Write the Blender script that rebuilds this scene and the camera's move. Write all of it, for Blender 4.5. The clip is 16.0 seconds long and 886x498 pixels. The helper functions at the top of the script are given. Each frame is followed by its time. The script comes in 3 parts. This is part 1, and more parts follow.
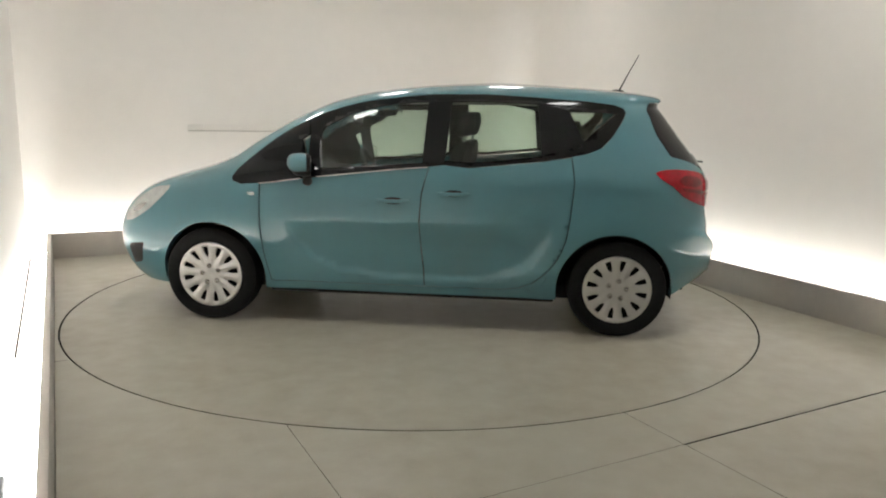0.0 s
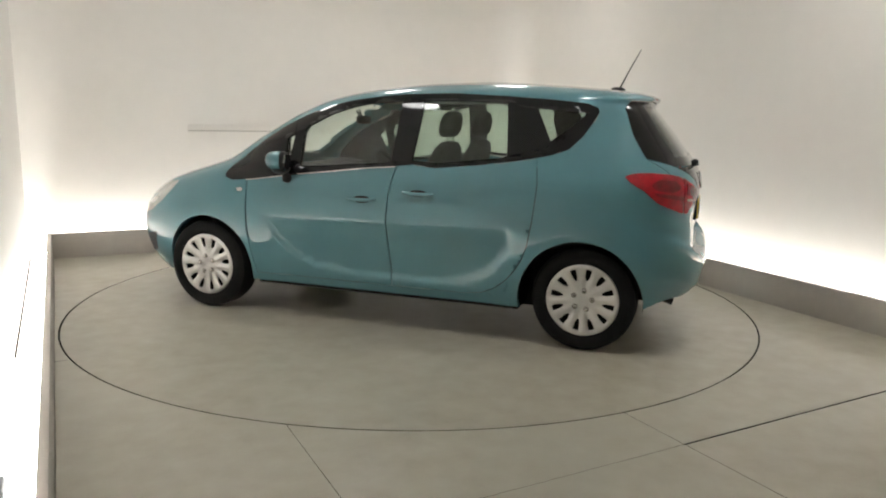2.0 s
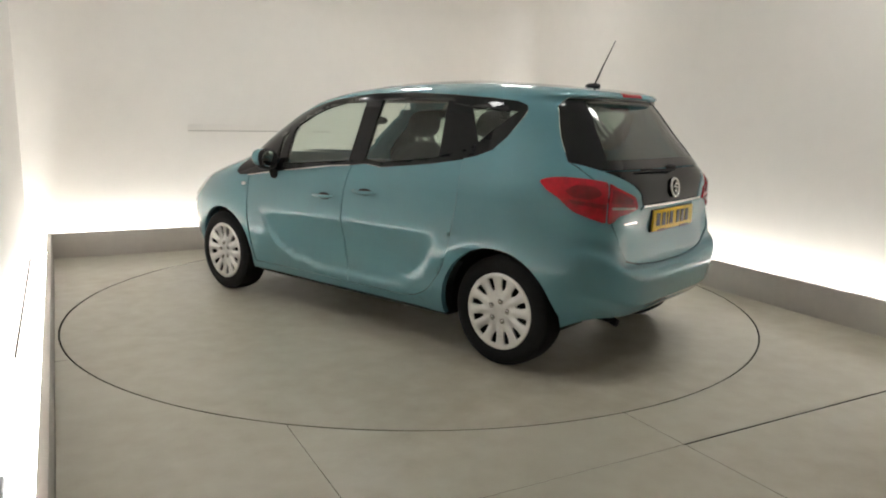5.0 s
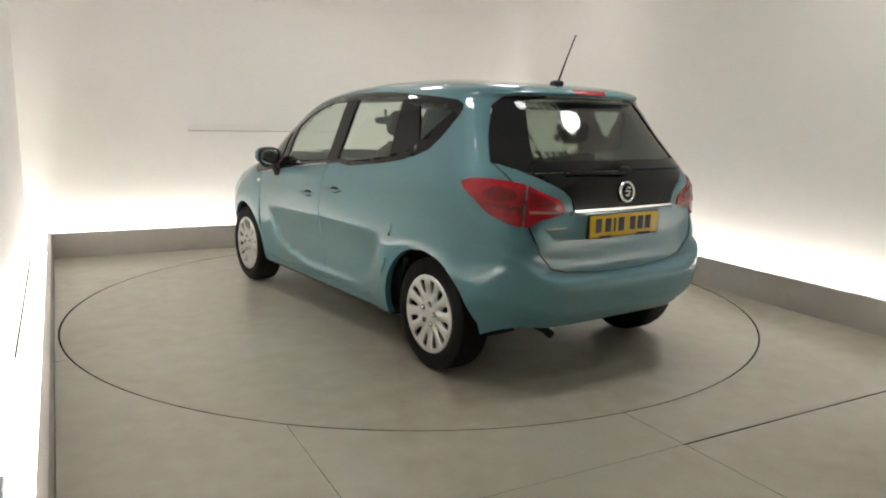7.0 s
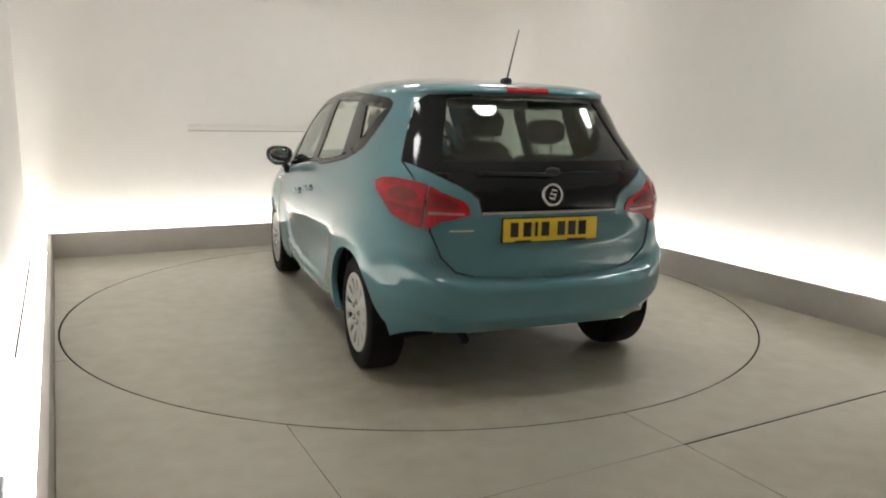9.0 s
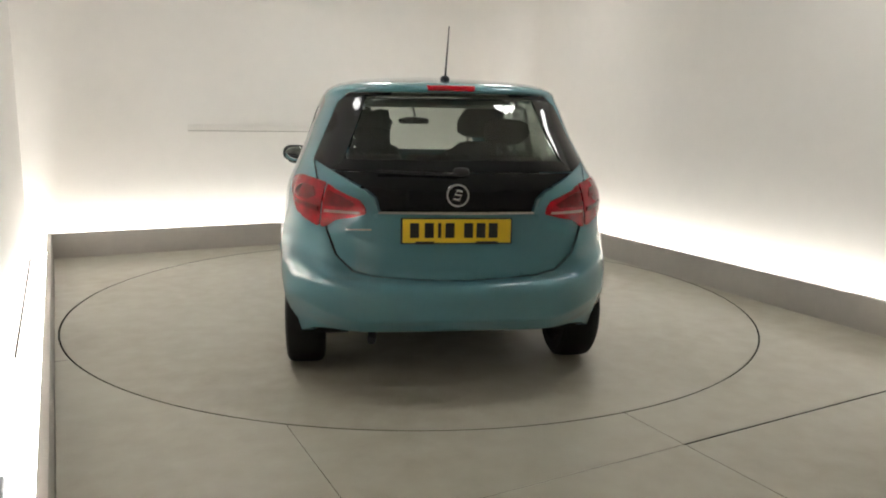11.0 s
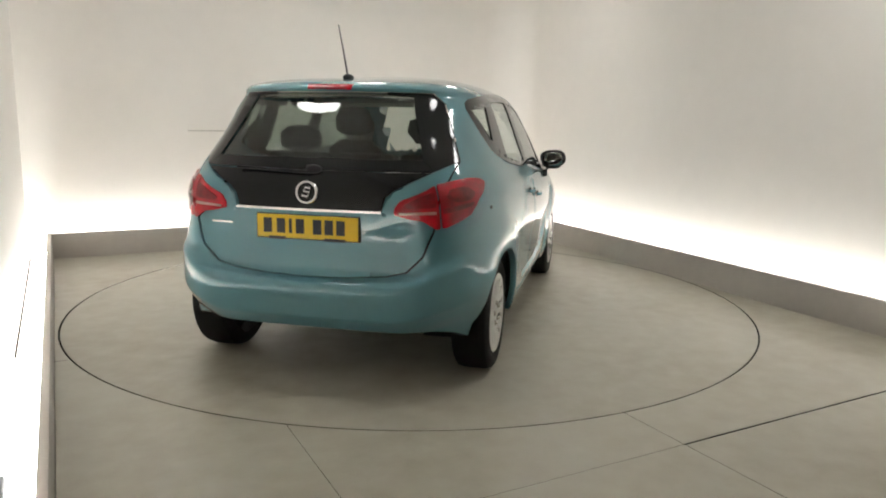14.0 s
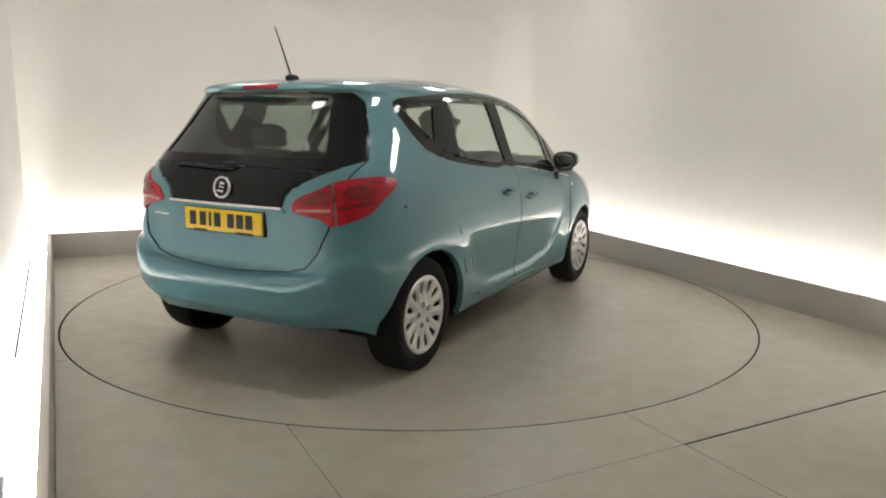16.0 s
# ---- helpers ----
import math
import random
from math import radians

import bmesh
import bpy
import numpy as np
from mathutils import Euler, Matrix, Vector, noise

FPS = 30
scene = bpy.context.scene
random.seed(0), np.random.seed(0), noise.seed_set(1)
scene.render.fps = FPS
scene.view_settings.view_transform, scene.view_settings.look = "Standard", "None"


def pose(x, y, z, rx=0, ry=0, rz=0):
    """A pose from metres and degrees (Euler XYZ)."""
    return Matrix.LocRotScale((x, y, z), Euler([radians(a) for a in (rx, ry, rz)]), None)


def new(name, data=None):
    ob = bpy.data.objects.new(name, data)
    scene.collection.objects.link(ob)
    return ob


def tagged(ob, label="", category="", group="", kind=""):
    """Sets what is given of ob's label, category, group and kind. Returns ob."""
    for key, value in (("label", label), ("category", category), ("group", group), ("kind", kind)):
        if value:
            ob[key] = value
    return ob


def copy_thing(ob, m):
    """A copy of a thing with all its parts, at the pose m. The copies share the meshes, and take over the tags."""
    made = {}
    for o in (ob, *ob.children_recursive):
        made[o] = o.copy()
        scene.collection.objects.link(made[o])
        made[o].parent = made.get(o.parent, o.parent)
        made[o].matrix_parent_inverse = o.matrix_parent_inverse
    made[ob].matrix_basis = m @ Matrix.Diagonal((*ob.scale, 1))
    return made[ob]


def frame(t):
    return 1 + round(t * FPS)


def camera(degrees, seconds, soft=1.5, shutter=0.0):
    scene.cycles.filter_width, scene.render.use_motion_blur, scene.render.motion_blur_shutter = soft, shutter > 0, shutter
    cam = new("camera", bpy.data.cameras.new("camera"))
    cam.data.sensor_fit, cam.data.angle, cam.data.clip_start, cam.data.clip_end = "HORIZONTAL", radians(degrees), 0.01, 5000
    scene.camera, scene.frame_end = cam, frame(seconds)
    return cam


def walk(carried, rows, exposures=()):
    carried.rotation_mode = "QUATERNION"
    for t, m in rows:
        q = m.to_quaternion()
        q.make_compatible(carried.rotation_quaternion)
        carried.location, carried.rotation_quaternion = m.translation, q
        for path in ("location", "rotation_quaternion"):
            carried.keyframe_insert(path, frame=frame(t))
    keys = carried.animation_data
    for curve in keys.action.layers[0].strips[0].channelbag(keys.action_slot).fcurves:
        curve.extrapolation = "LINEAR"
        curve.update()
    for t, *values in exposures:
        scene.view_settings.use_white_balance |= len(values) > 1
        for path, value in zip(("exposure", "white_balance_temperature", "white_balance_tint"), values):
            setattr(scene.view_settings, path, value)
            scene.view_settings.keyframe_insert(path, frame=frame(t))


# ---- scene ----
SECONDS = 16.0
cam = camera(63.04, SECONDS, soft=2.0)
EYE = Matrix(((0.883, 0.0672, -0.4645, -2.3687), (-0.469, 0.1634, -0.868, -4.8566),
              (0.0176, 0.9843, 0.1758, 1.3416), (0, 0, 0, 1)))
walk(cam, [(0.0, EYE), (SECONDS, EYE)])

# room plan: the turntable's centre is the origin, the far wall lies towards +y
KERB_L, KERB_R, KERB_B, KERB_F = -2.455, 2.44, 2.70, -7.2
KERB_H, KERB_T, GAP = 0.235, 0.036, 0.20
WALL_L, WALL_R, WALL_B, WALL_F = KERB_L - GAP, KERB_R + GAP, KERB_B + GAP, KERB_F - GAP
CEIL = 3.0
# the east side runs out of square: x grows by SLANT for each metre towards the far wall
SLANT = 0.058
EAST = pose(KERB_R, 0, 0, 0, 0, -math.degrees(math.atan(SLANT))) @ pose(-KERB_R, 0, 0)
DISC_R = 2.432

# ---- light ----
LAMP = 26.0
STRIP = 50.0
world = bpy.data.worlds.new("world")
world.use_nodes = True
world.node_tree.nodes["Background"].inputs[0].default_value = (0.9, 0.92, 1.0, 1)
world.node_tree.nodes["Background"].inputs[1].default_value = 0.02
scene.world = world
scene.view_settings.exposure = 0.0


# ---- materials ----
def material(name, colour, rough=0.5, metal=0.0, coat=0.0, vary=0.0, scale=6.0, bump=0.0, bump_scale=60.0,
             rough_vary=0.0, trans=0.0, emit=None, flake=0.0, spec=0.5, stain=None):
    """A principled surface with colour variation at two scales, roughness variation and fine relief."""
    m = bpy.data.materials.new(name)
    m.use_nodes = True
    t = m.node_tree
    b = t.nodes["Principled BSDF"]
    b.inputs["Base Color"].default_value = (*colour, 1)
    b.inputs["Roughness"].default_value = rough
    b.inputs["Metallic"].default_value = metal
    b.inputs["Coat Weight"].default_value = coat
    b.inputs["Coat Roughness"].default_value = 0.045
    b.inputs["Coat IOR"].default_value = 1.65
    b.inputs["Transmission Weight"].default_value = trans
    b.inputs["Specular IOR Level"].default_value = spec
    if emit:
        b.inputs["Emission Color"].default_value = (*emit[:3], 1)
        b.inputs["Emission Strength"].default_value = emit[3]
    if vary or bump or rough_vary or flake:
        co = t.nodes.new("ShaderNodeTexCoord")

    def noise_tex(s, detail=5.0):
        n = t.nodes.new("ShaderNodeTexNoise")
        n.inputs["Scale"].default_value = s
        n.inputs["Detail"].default_value = detail
        t.links.new(co.outputs["Object"], n.inputs["Vector"])
        return n
    if vary:
        big, small = noise_tex(scale), noise_tex(scale * 9)
        add = t.nodes.new("ShaderNodeMath")
        add.operation = "MULTIPLY_ADD"
        t.links.new(small.outputs[0], add.inputs[0])
        add.inputs[1].default_value = 0.4
        t.links.new(big.outputs[0], add.inputs[2])
        ramp = t.nodes.new("ShaderNodeValToRGB")
        ramp.color_ramp.elements[0].position, ramp.color_ramp.elements[1].position = 0.45, 0.95
        ramp.color_ramp.elements[0].color = (*[c * (1 - vary) for c in colour], 1)
        ramp.color_ramp.elements[1].color = (*[min(1, c * (1 + vary)) for c in colour], 1)
        t.links.new(add.outputs[0], ramp.inputs[0])
        t.links.new(ramp.outputs[0], b.inputs["Base Color"])
    if stain:
        # broad rubbed-in marks of a second colour
        n, fine = noise_tex(0.55, 2.0), noise_tex(7.0, 3.0)
        mask = t.nodes.new("ShaderNodeMath")
        mask.operation = "MULTIPLY"
        t.links.new(n.outputs[0], mask.inputs[0])
        t.links.new(fine.outputs[0], mask.inputs[1])
        power = t.nodes.new("ShaderNodeMath")
        power.operation = "MULTIPLY"
        power.inputs[1].default_value = stain[3]
        t.links.new(mask.outputs[0], power.inputs[0])
        mix = t.nodes.new("ShaderNodeMixRGB")
        t.links.new(power.outputs[0], mix.inputs["Fac"])
        t.links.new(ramp.outputs[0], mix.inputs["Color1"])
        mix.inputs["Color2"].default_value = (*stain[:3], 1)
        t.links.new(mix.outputs[0], b.inputs["Base Color"])
    if rough_vary:
        n = noise_tex(scale * 0.7)
        r = t.nodes.new("ShaderNodeMapRange")
        r.inputs["To Min"].default_value, r.inputs["To Max"].default_value = rough - rough_vary, rough + rough_vary
        t.links.new(n.outputs[0], r.inputs["Value"])
        t.links.new(r.outputs[0], b.inputs["Roughness"])
    if bump:
        n = noise_tex(bump_scale)
        u = t.nodes.new("ShaderNodeBump")
        u.inputs["Strength"].default_value = bump
        u.inputs["Distance"].default_value = 0.01
        t.links.new(n.outputs[0], u.inputs["Height"])
        t.links.new(u.outputs[0], b.inputs["Normal"])
    if flake:
        v = t.nodes.new("ShaderNodeTexVoronoi")
        v.inputs["Scale"].default_value = 900
        t.links.new(co.outputs["Object"], v.inputs["Vector"])
        u = t.nodes.new("ShaderNodeBump")
        u.inputs["Strength"].default_value = flake
        u.inputs["Distance"].default_value = 0.002
        t.links.new(v.outputs["Color"], u.inputs["Height"])
        t.links.new(u.outputs[0], b.inputs["Normal"])
    return m


WALLPAINT = material("wall paint", (0.87, 0.832, 0.787), 0.5, vary=0.03, scale=0.8, bump=0.05, bump_scale=90, rough_vary=0.08)
GREYWALL = material("grey wall paint", (0.50, 0.485, 0.455), 0.6, vary=0.06, scale=1.2, bump=0.05, bump_scale=80)
KERBPAINT = material("kerb paint", (0.50, 0.46, 0.42), 0.45, vary=0.08, scale=1.6, bump=0.05, bump_scale=70)
FLOORPAINT = material("floor paint", (0.532, 0.514, 0.436), 0.35, vary=0.05, scale=0.9, bump=0.03, bump_scale=40, rough_vary=0.05, stain=(0.31, 0.265, 0.18, 1.5))
GAPDARK = material("dark gap", (0.016, 0.015, 0.012), 0.95, vary=0.2, scale=20, spec=0.0)
CEILPAINT = material("ceiling paint", (0.86, 0.845, 0.82), 0.7, vary=0.03, scale=1.0)
TROUGH = material("trough white", (0.82, 0.81, 0.78), 0.6, vary=0.03, scale=3)
LAMPGLOW = material("lamp glow", (0.9, 0.9, 0.9), 0.4, emit=(1.0, 0.99, 0.965, LAMP))
STRIPGLOW = material("strip glow", (0.9, 0.9, 0.9), 0.4, emit=(1.0, 1.0, 0.975, STRIP))
PAINT = material("teal metallic paint", (0.083, 0.222, 0.268), 0.45, metal=0.16, spec=0.25, coat=1.0, flake=0.05, vary=0.03, scale=3)
BLACKGLOSS = material("gloss black trim", (0.006, 0.006, 0.007), 0.08, coat=0.0, vary=0.1, scale=8, spec=0.32)
BLACKPLASTIC = material("black plastic", (0.022, 0.022, 0.023), 0.5, vary=0.15, scale=25, bump=0.12, bump_scale=400, spec=0.2)
RUBBER = material("tyre rubber", (0.009, 0.009, 0.009), 0.72, vary=0.2, scale=14, bump=0.15, bump_scale=220, spec=0.2)
SILVER = material("silver hubcap paint", (0.60, 0.60, 0.59), 0.32, metal=0.65, vary=0.05, scale=20)
CHROME = material("chrome", (0.78, 0.78, 0.78), 0.12, metal=1.0, vary=0.04, scale=30)
GLASS = material("green tinted glass", (0.66, 0.76, 0.69), 0.0, trans=1.0)
DARKGLASS = material("smoked glass", (0.42, 0.46, 0.42), 0.0, trans=1.0)
REDLENS = material("red lens", (0.40, 0.003, 0.012), 0.14, coat=0.35, vary=0.35, scale=22, bump=0.18, bump_scale=45)
DARKRED = material("deep red lens", (0.20, 0.002, 0.007), 0.16, coat=0.35, vary=0.3, scale=30, bump=0.2, bump_scale=70)
CLEARLENS = material("clear lens", (0.50, 0.26, 0.25), 0.2, coat=0.3, vary=0.1, scale=40)
HEADLENS = material("headlamp lens", (0.62, 0.66, 0.66), 0.12, metal=0.3, coat=1.0, vary=0.2, scale=14)
FABRIC = material("dark seat fabric", (0.035, 0.034, 0.032), 0.9, vary=0.25, scale=18, bump=0.3, bump_scale=300, spec=0.2)
CABIN = material("grey cabin plastic", (0.03, 0.03, 0.032), 0.65, vary=0.15, scale=20, bump=0.1, bump_scale=250, spec=0.2)
LINING = material("roof lining", (0.42, 0.40, 0.36), 0.9, vary=0.06, scale=8, bump=0.1, bump_scale=300)
UNDER = material("underbody", (0.015, 0.015, 0.015), 0.8, vary=0.3, scale=10, spec=0.2)
YELLOW = material("yellow plate", (0.78, 0.53, 0.02), 0.35, vary=0.05, scale=10)
PLATEINK = material("black plate ink", (0.012, 0.012, 0.012), 0.4, vary=0.1, scale=30)
STEEL = material("worn steel", (0.30, 0.28, 0.26), 0.42, metal=1.0, vary=0.25, scale=12)
MIRRORGLASS = material("mirror glass", (0.9, 0.9, 0.9), 0.02, metal=1.0)


# ---- mesh helpers ----
def finish(bm, mat, sharp=35.0, smooth=True, name="mesh"):
    me = bpy.data.meshes.new(name)
    bmesh.ops.recalc_face_normals(bm, faces=bm.faces)
    bm.to_mesh(me)
    bm.free()
    if mat:
        me.materials.append(mat)
    if smooth:
        me.shade_smooth()
        me.set_sharp_from_angle(angle=radians(sharp))
    return me


def part(name, bm, mat, parent=None, label="", sharp=35.0):
    """Links a bmesh as one mesh object, under a thing or a part where one is given."""
    if isinstance(bm, bpy.types.Mesh):
        if mat:
            bm.materials.append(mat)
        ob = new(name, bm)
    else:
        ob = new(name, finish(bm, mat, sharp, name=name))
    if parent:
        ob.parent = parent
    return tagged(ob, label)


def box(x0, x1, y0, y1, z0, z1, bevel=0.0, seg=2):
    bm = bmesh.new()
    bmesh.ops.create_cube(bm, size=1, matrix=Matrix.LocRotScale(((x0 + x1) / 2, (y0 + y1) / 2, (z0 + z1) / 2), None,
                                                                (x1 - x0, y1 - y0, z1 - z0)))
    if bevel:
        bmesh.ops.bevel(bm, geom=bm.edges[:], offset=bevel, segments=seg, profile=0.5, affect="EDGES")
    return bm


def lathe(profile, n=48, axis="Y", closed=False):
    """Turns (radius, along) pairs about an axis."""
    bm = bmesh.new()
    rings = []
    for r, h in profile:
        ring = []
        for i in range(n):
            a = 2 * math.pi * i / n
            c, s = r * math.cos(a), r * math.sin(a)
            ring.append(bm.verts.new((c, h, s) if axis == "Y" else (c, s, h)))
        rings.append(ring)
    pairs = list(zip(rings, rings[1:])) + ([(rings[-1], rings[0])] if closed else [])
    for p, q in pairs:
        for i in range(n):
            bm.faces.new((p[i], p[(i + 1) % n], q[(i + 1) % n], q[i]))
    if not closed:
        for ring in (rings[0], rings[-1]):
            bm.faces.new(ring)
    return bm


def tube(points, radius, n=10, taper=1.0):
    """A round bar through points."""
    bm = bmesh.new()
    pts = [Vector(p) for p in points]
    rings = []
    for i, p in enumerate(pts):
        d = (pts[min(i + 1, len(pts) - 1)] - pts[max(i - 1, 0)]).normalized()
        u = d.orthogonal().normalized()
        v = d.cross(u)
        r = radius * (1 + (taper - 1) * i / max(1, len(pts) - 1))
        rings.append([bm.verts.new(p + r * (math.cos(2 * math.pi * k / n) * u + math.sin(2 * math.pi * k / n) * v)) for k in range(n)])
    for p, q in zip(rings, rings[1:]):
        for k in range(n):
            bm.faces.new((p[k], p[(k + 1) % n], q[(k + 1) % n], q[k]))
    bm.faces.new(rings[0]), bm.faces.new(rings[-1])
    return bm


def blob(cx, cy, cz, sx, sy, sz, power=3.0, n=24):
    """A rounded block: a superellipsoid with half sizes sx, sy, sz."""
    bm = bmesh.new()
    bmesh.ops.create_uvsphere(bm, u_segments=n, v_segments=n // 2, radius=1)
    for v in bm.verts:
        k = (abs(v.co.x) ** power + abs(v.co.y) ** power + abs(v.co.z) ** power) ** (-1 / power)
        v.co = Vector((cx + sx * v.co.x * k, cy + sy * v.co.y * k, cz + sz * v.co.z * k))
    return bm


def prism(points, lo, hi, axis):
    """A straight block over a polygon; axis Y takes (x, z) points, axis X takes (y, z), axis Z takes (x, y)."""
    bm = bmesh.new()
    put = {"Y": lambda p, h: (p[0], h, p[1]), "X": lambda p, h: (h, p[0], p[1]), "Z": lambda p, h: (p[0], p[1], h)}[axis]
    a = [bm.verts.new(put(p, lo)) for p in points]
    b = [bm.verts.new(put(p, hi)) for p in points]
    bm.faces.new(a), bm.faces.new(b[::-1])
    for i in range(len(a)):
        j = (i + 1) % len(a)
        bm.faces.new((a[i], b[i], b[j], a[j]))
    return bm


def carve(me, cutters, operation="DIFFERENCE"):
    """A mesh with solids taken away."""
    ob = new("work", me)
    for bm in cutters:
        cut = new("cutter", finish(bm, None, smooth=False))
        mod = ob.modifiers.new("cut", "BOOLEAN")
        mod.operation, mod.object, mod.solver = operation, cut, "EXACT"
        deps = bpy.context.evaluated_depsgraph_get()
        out = bpy.data.meshes.new_from_object(ob.evaluated_get(deps))
        ob.modifiers.clear()
        ob.data = out
        bpy.data.objects.remove(cut)
    out = ob.data
    bpy.data.objects.remove(ob)
    return out


def rounded(points, r, seg=4):
    """A polygon with its corners rounded."""
    out = []
    n = len(points)
    for i in range(n):
        p, a, b = (Vector(points[k % n]) for k in (i, i - 1, i + 1))
        da, db = a - p, b - p
        k = min(r, 0.45 * da.length, 0.45 * db.length)
        s, e = p + da.normalized() * k, p + db.normalized() * k
        for j in range(seg + 1):
            u = j / seg
            out.append(tuple((1 - u) ** 2 * s + 2 * u * (1 - u) * p + u * u * e))
    return out


def mirrored(points):
    """A half outline from the middle line out, closed by its mirror image in the first coordinate."""
    return list(points) + [(-y, z) for y, z in reversed(points) if abs(y) > 1e-6]


# ---- the room ----
def build_room():
    # floor panels with a round opening for the turntable
    def dark_edges(me):
        me.materials.append(GAPDARK)
        for f in me.polygons:
            if f.normal.z < 0.5:
                f.material_index = 1
        return me
    floor = tagged(new("floor"), "grey-beige painted floor panels round a turntable", "floor", kind="structure")
    xs, ys = (KERB_L, -1.547, -0.087, 1.373, KERB_R + 0.16), (KERB_F, -2.805, -0.52, KERB_B)
    # each panel with the gaps left at its west, east, south and north edges
    cells = [(xs[0], xs[1], ys[0], ys[1], .004, .0006, .004, .001), (xs[1], xs[2], ys[0], ys[1], .0006, .0015, .004, .001), (xs[2], xs[4], ys[0], ys[1], .0015, .006, .004, .005),
             (xs[0], xs[1], ys[1], ys[2], .004, .0009, .001, .003), (xs[1], xs[2], ys[1], ys[2], .0009, .0015, .001, .003), (xs[2], xs[4], ys[1], ys[2], .0015, .007, .005, .003),
             (xs[0], xs[4], ys[2], ys[3], .004, .007, .003, .003)]
    hole = [(DISC_R * math.cos(2 * math.pi * i / 240), DISC_R * math.sin(2 * math.pi * i / 240)) for i in range(240)]
    for x0, x1, y0, y1, gw, ge, gs, gn in cells:
        me = finish(box(x0 + gw, x1 - ge, y0 + gs, y1 - gn, -0.04, 0.0, 0.0008, 1), FLOORPAINT)
        if y1 > -2.5:
            me = carve(me, [prism(hole, -0.2, 0.2, "Z")])
            me.set_sharp_from_angle(angle=radians(35))
        part("floor_panel", dark_edges(me), None, floor)
    part("trough_joint", box(WALL_L + 0.002, WALL_L + 0.013, -0.30, KERB_B + 0.17, -0.02, -0.017), GAPDARK, floor)
    part("subfloor", box(KERB_L, KERB_R + 0.16, KERB_F, KERB_B, -0.22, -0.15), GAPDARK, floor)
    # kerb boards with a lit trough behind them
    kerb = tagged(new("kerb"), "low taupe painted kerb boards hiding light strips", "kerb", kind="structure")
    part("board", box(KERB_L - KERB_T, KERB_L, KERB_F - KERB_T, KERB_B + KERB_T, -0.1, KERB_H, 0.004), KERBPAINT, kerb)
    part("board", box(KERB_R, KERB_R + KERB_T, KERB_F - KERB_T, KERB_B + KERB_T, -0.1, KERB_H, 0.004), KERBPAINT, kerb).matrix_basis = EAST
    part("board", box(KERB_L, KERB_R + 0.155, KERB_B, KERB_B + KERB_T, -0.1, KERB_H - 0.002, 0.004), KERBPAINT, kerb)
    part("board", box(KERB_L, KERB_R, KERB_F - KERB_T, KERB_F, -0.1, KERB_H - 0.002, 0.004), KERBPAINT, kerb)
    trough = tagged(new("trough"), "white trough floor behind the kerb boards", "trough", kind="structure")
    part("trough_floor", box(WALL_L, KERB_L - KERB_T, WALL_F, WALL_B, -0.1, -0.02), TROUGH, trough)
    part("trough_floor", box(KERB_R + KERB_T, WALL_R, WALL_F, WALL_B, -0.1, -0.02), TROUGH, trough).matrix_basis = EAST
    part("trough_floor", box(KERB_L - KERB_T, KERB_R + KERB_T + 0.3, KERB_B + KERB_T, WALL_B, -0.1, -0.024), TROUGH, trough)
    part("trough_floor", box(KERB_L - KERB_T, KERB_R + KERB_T, WALL_F, KERB_F - KERB_T, -0.1, -0.02), TROUGH, trough)
    # walls and ceiling
    t = 0.15
    # the south wall is an unseen addition; its grey dims light from that side
    for name, b in (("wall_north", (WALL_L - t, WALL_R + t + 0.25, WALL_B, WALL_B + t)), ("wall_south", (WALL_L - t, WALL_R + t, WALL_F - t, WALL_F)),
                    ("wall_west", (WALL_L - t, WALL_L, WALL_F, WALL_B)), ("wall_east", (WALL_R, WALL_R + t, WALL_F, WALL_B + 0.08))):
        far = name == "wall_south"
        side = tagged(part(name, box(*b, -0.12, CEIL), GREYWALL if far else WALLPAINT), "grey unseen closing wall, toned to dim the light from the south" if far else "cream painted smooth studio wall", "wall", kind="structure")
        if name == "wall_east":
            side.matrix_basis = EAST
    # the far corner is rounded off
    q, arc, bend = 0.42, [], math.atan(SLANT)
    cy = WALL_B - q
    cx = WALL_R + SLANT * cy - q / math.cos(bend)
    for k in range(17):
        a = (math.pi / 2 + bend) * k / 16
        arc.append((cx + q * math.sin(a), cy + q * math.cos(a)))
    tagged(part("wall_corner", prism(arc + [(WALL_R + SLANT * WALL_B - 0.002, WALL_B - 0.002)], -0.02, CEIL - 0.001, "Z"), WALLPAINT), "cream painted rounded wall corner", "wall", kind="structure")
    fitting = tagged(new("cable_fitting"), "small dark plastic fitting lying in the trough", "fitting")
    part("shell", box(-2.652, -2.615, -2.06, -1.93, -0.02, 0.03, 0.008), BLACKPLASTIC, fitting)
    part("lead", tube([(-2.634, -2.06, 0.0), (-2.636, -2.4, -0.008), (-2.63, -3.2, -0.01)], 0.008, 8), BLACKPLASTIC, fitting)
    tagged(part("ceiling", box(WALL_L - t, WALL_R + t + 0.25, WALL_F - t, WALL_B + t, CEIL, CEIL + 0.1), CEILPAINT), "plain off-white painted ceiling", "ceiling", kind="structure")
    ledge = tagged(new("trim"), "narrow off-white strip on the wall with shade painted along its lower lip", "wall strip", kind="structure")
    part("strip_face", box(-1.17, 0.35, WALL_B - 0.007, WALL_B - 0.0005, 1.1955, 1.252, 0.002), WALLPAINT, ledge)
    # darker paint on the lip draws the strip's lower edge as a shaded slot
    part("strip_lip", box(-1.17, 0.35, WALL_B - 0.011, WALL_B - 0.0005, 1.186, 1.195, 0.002), KERBPAINT, ledge)


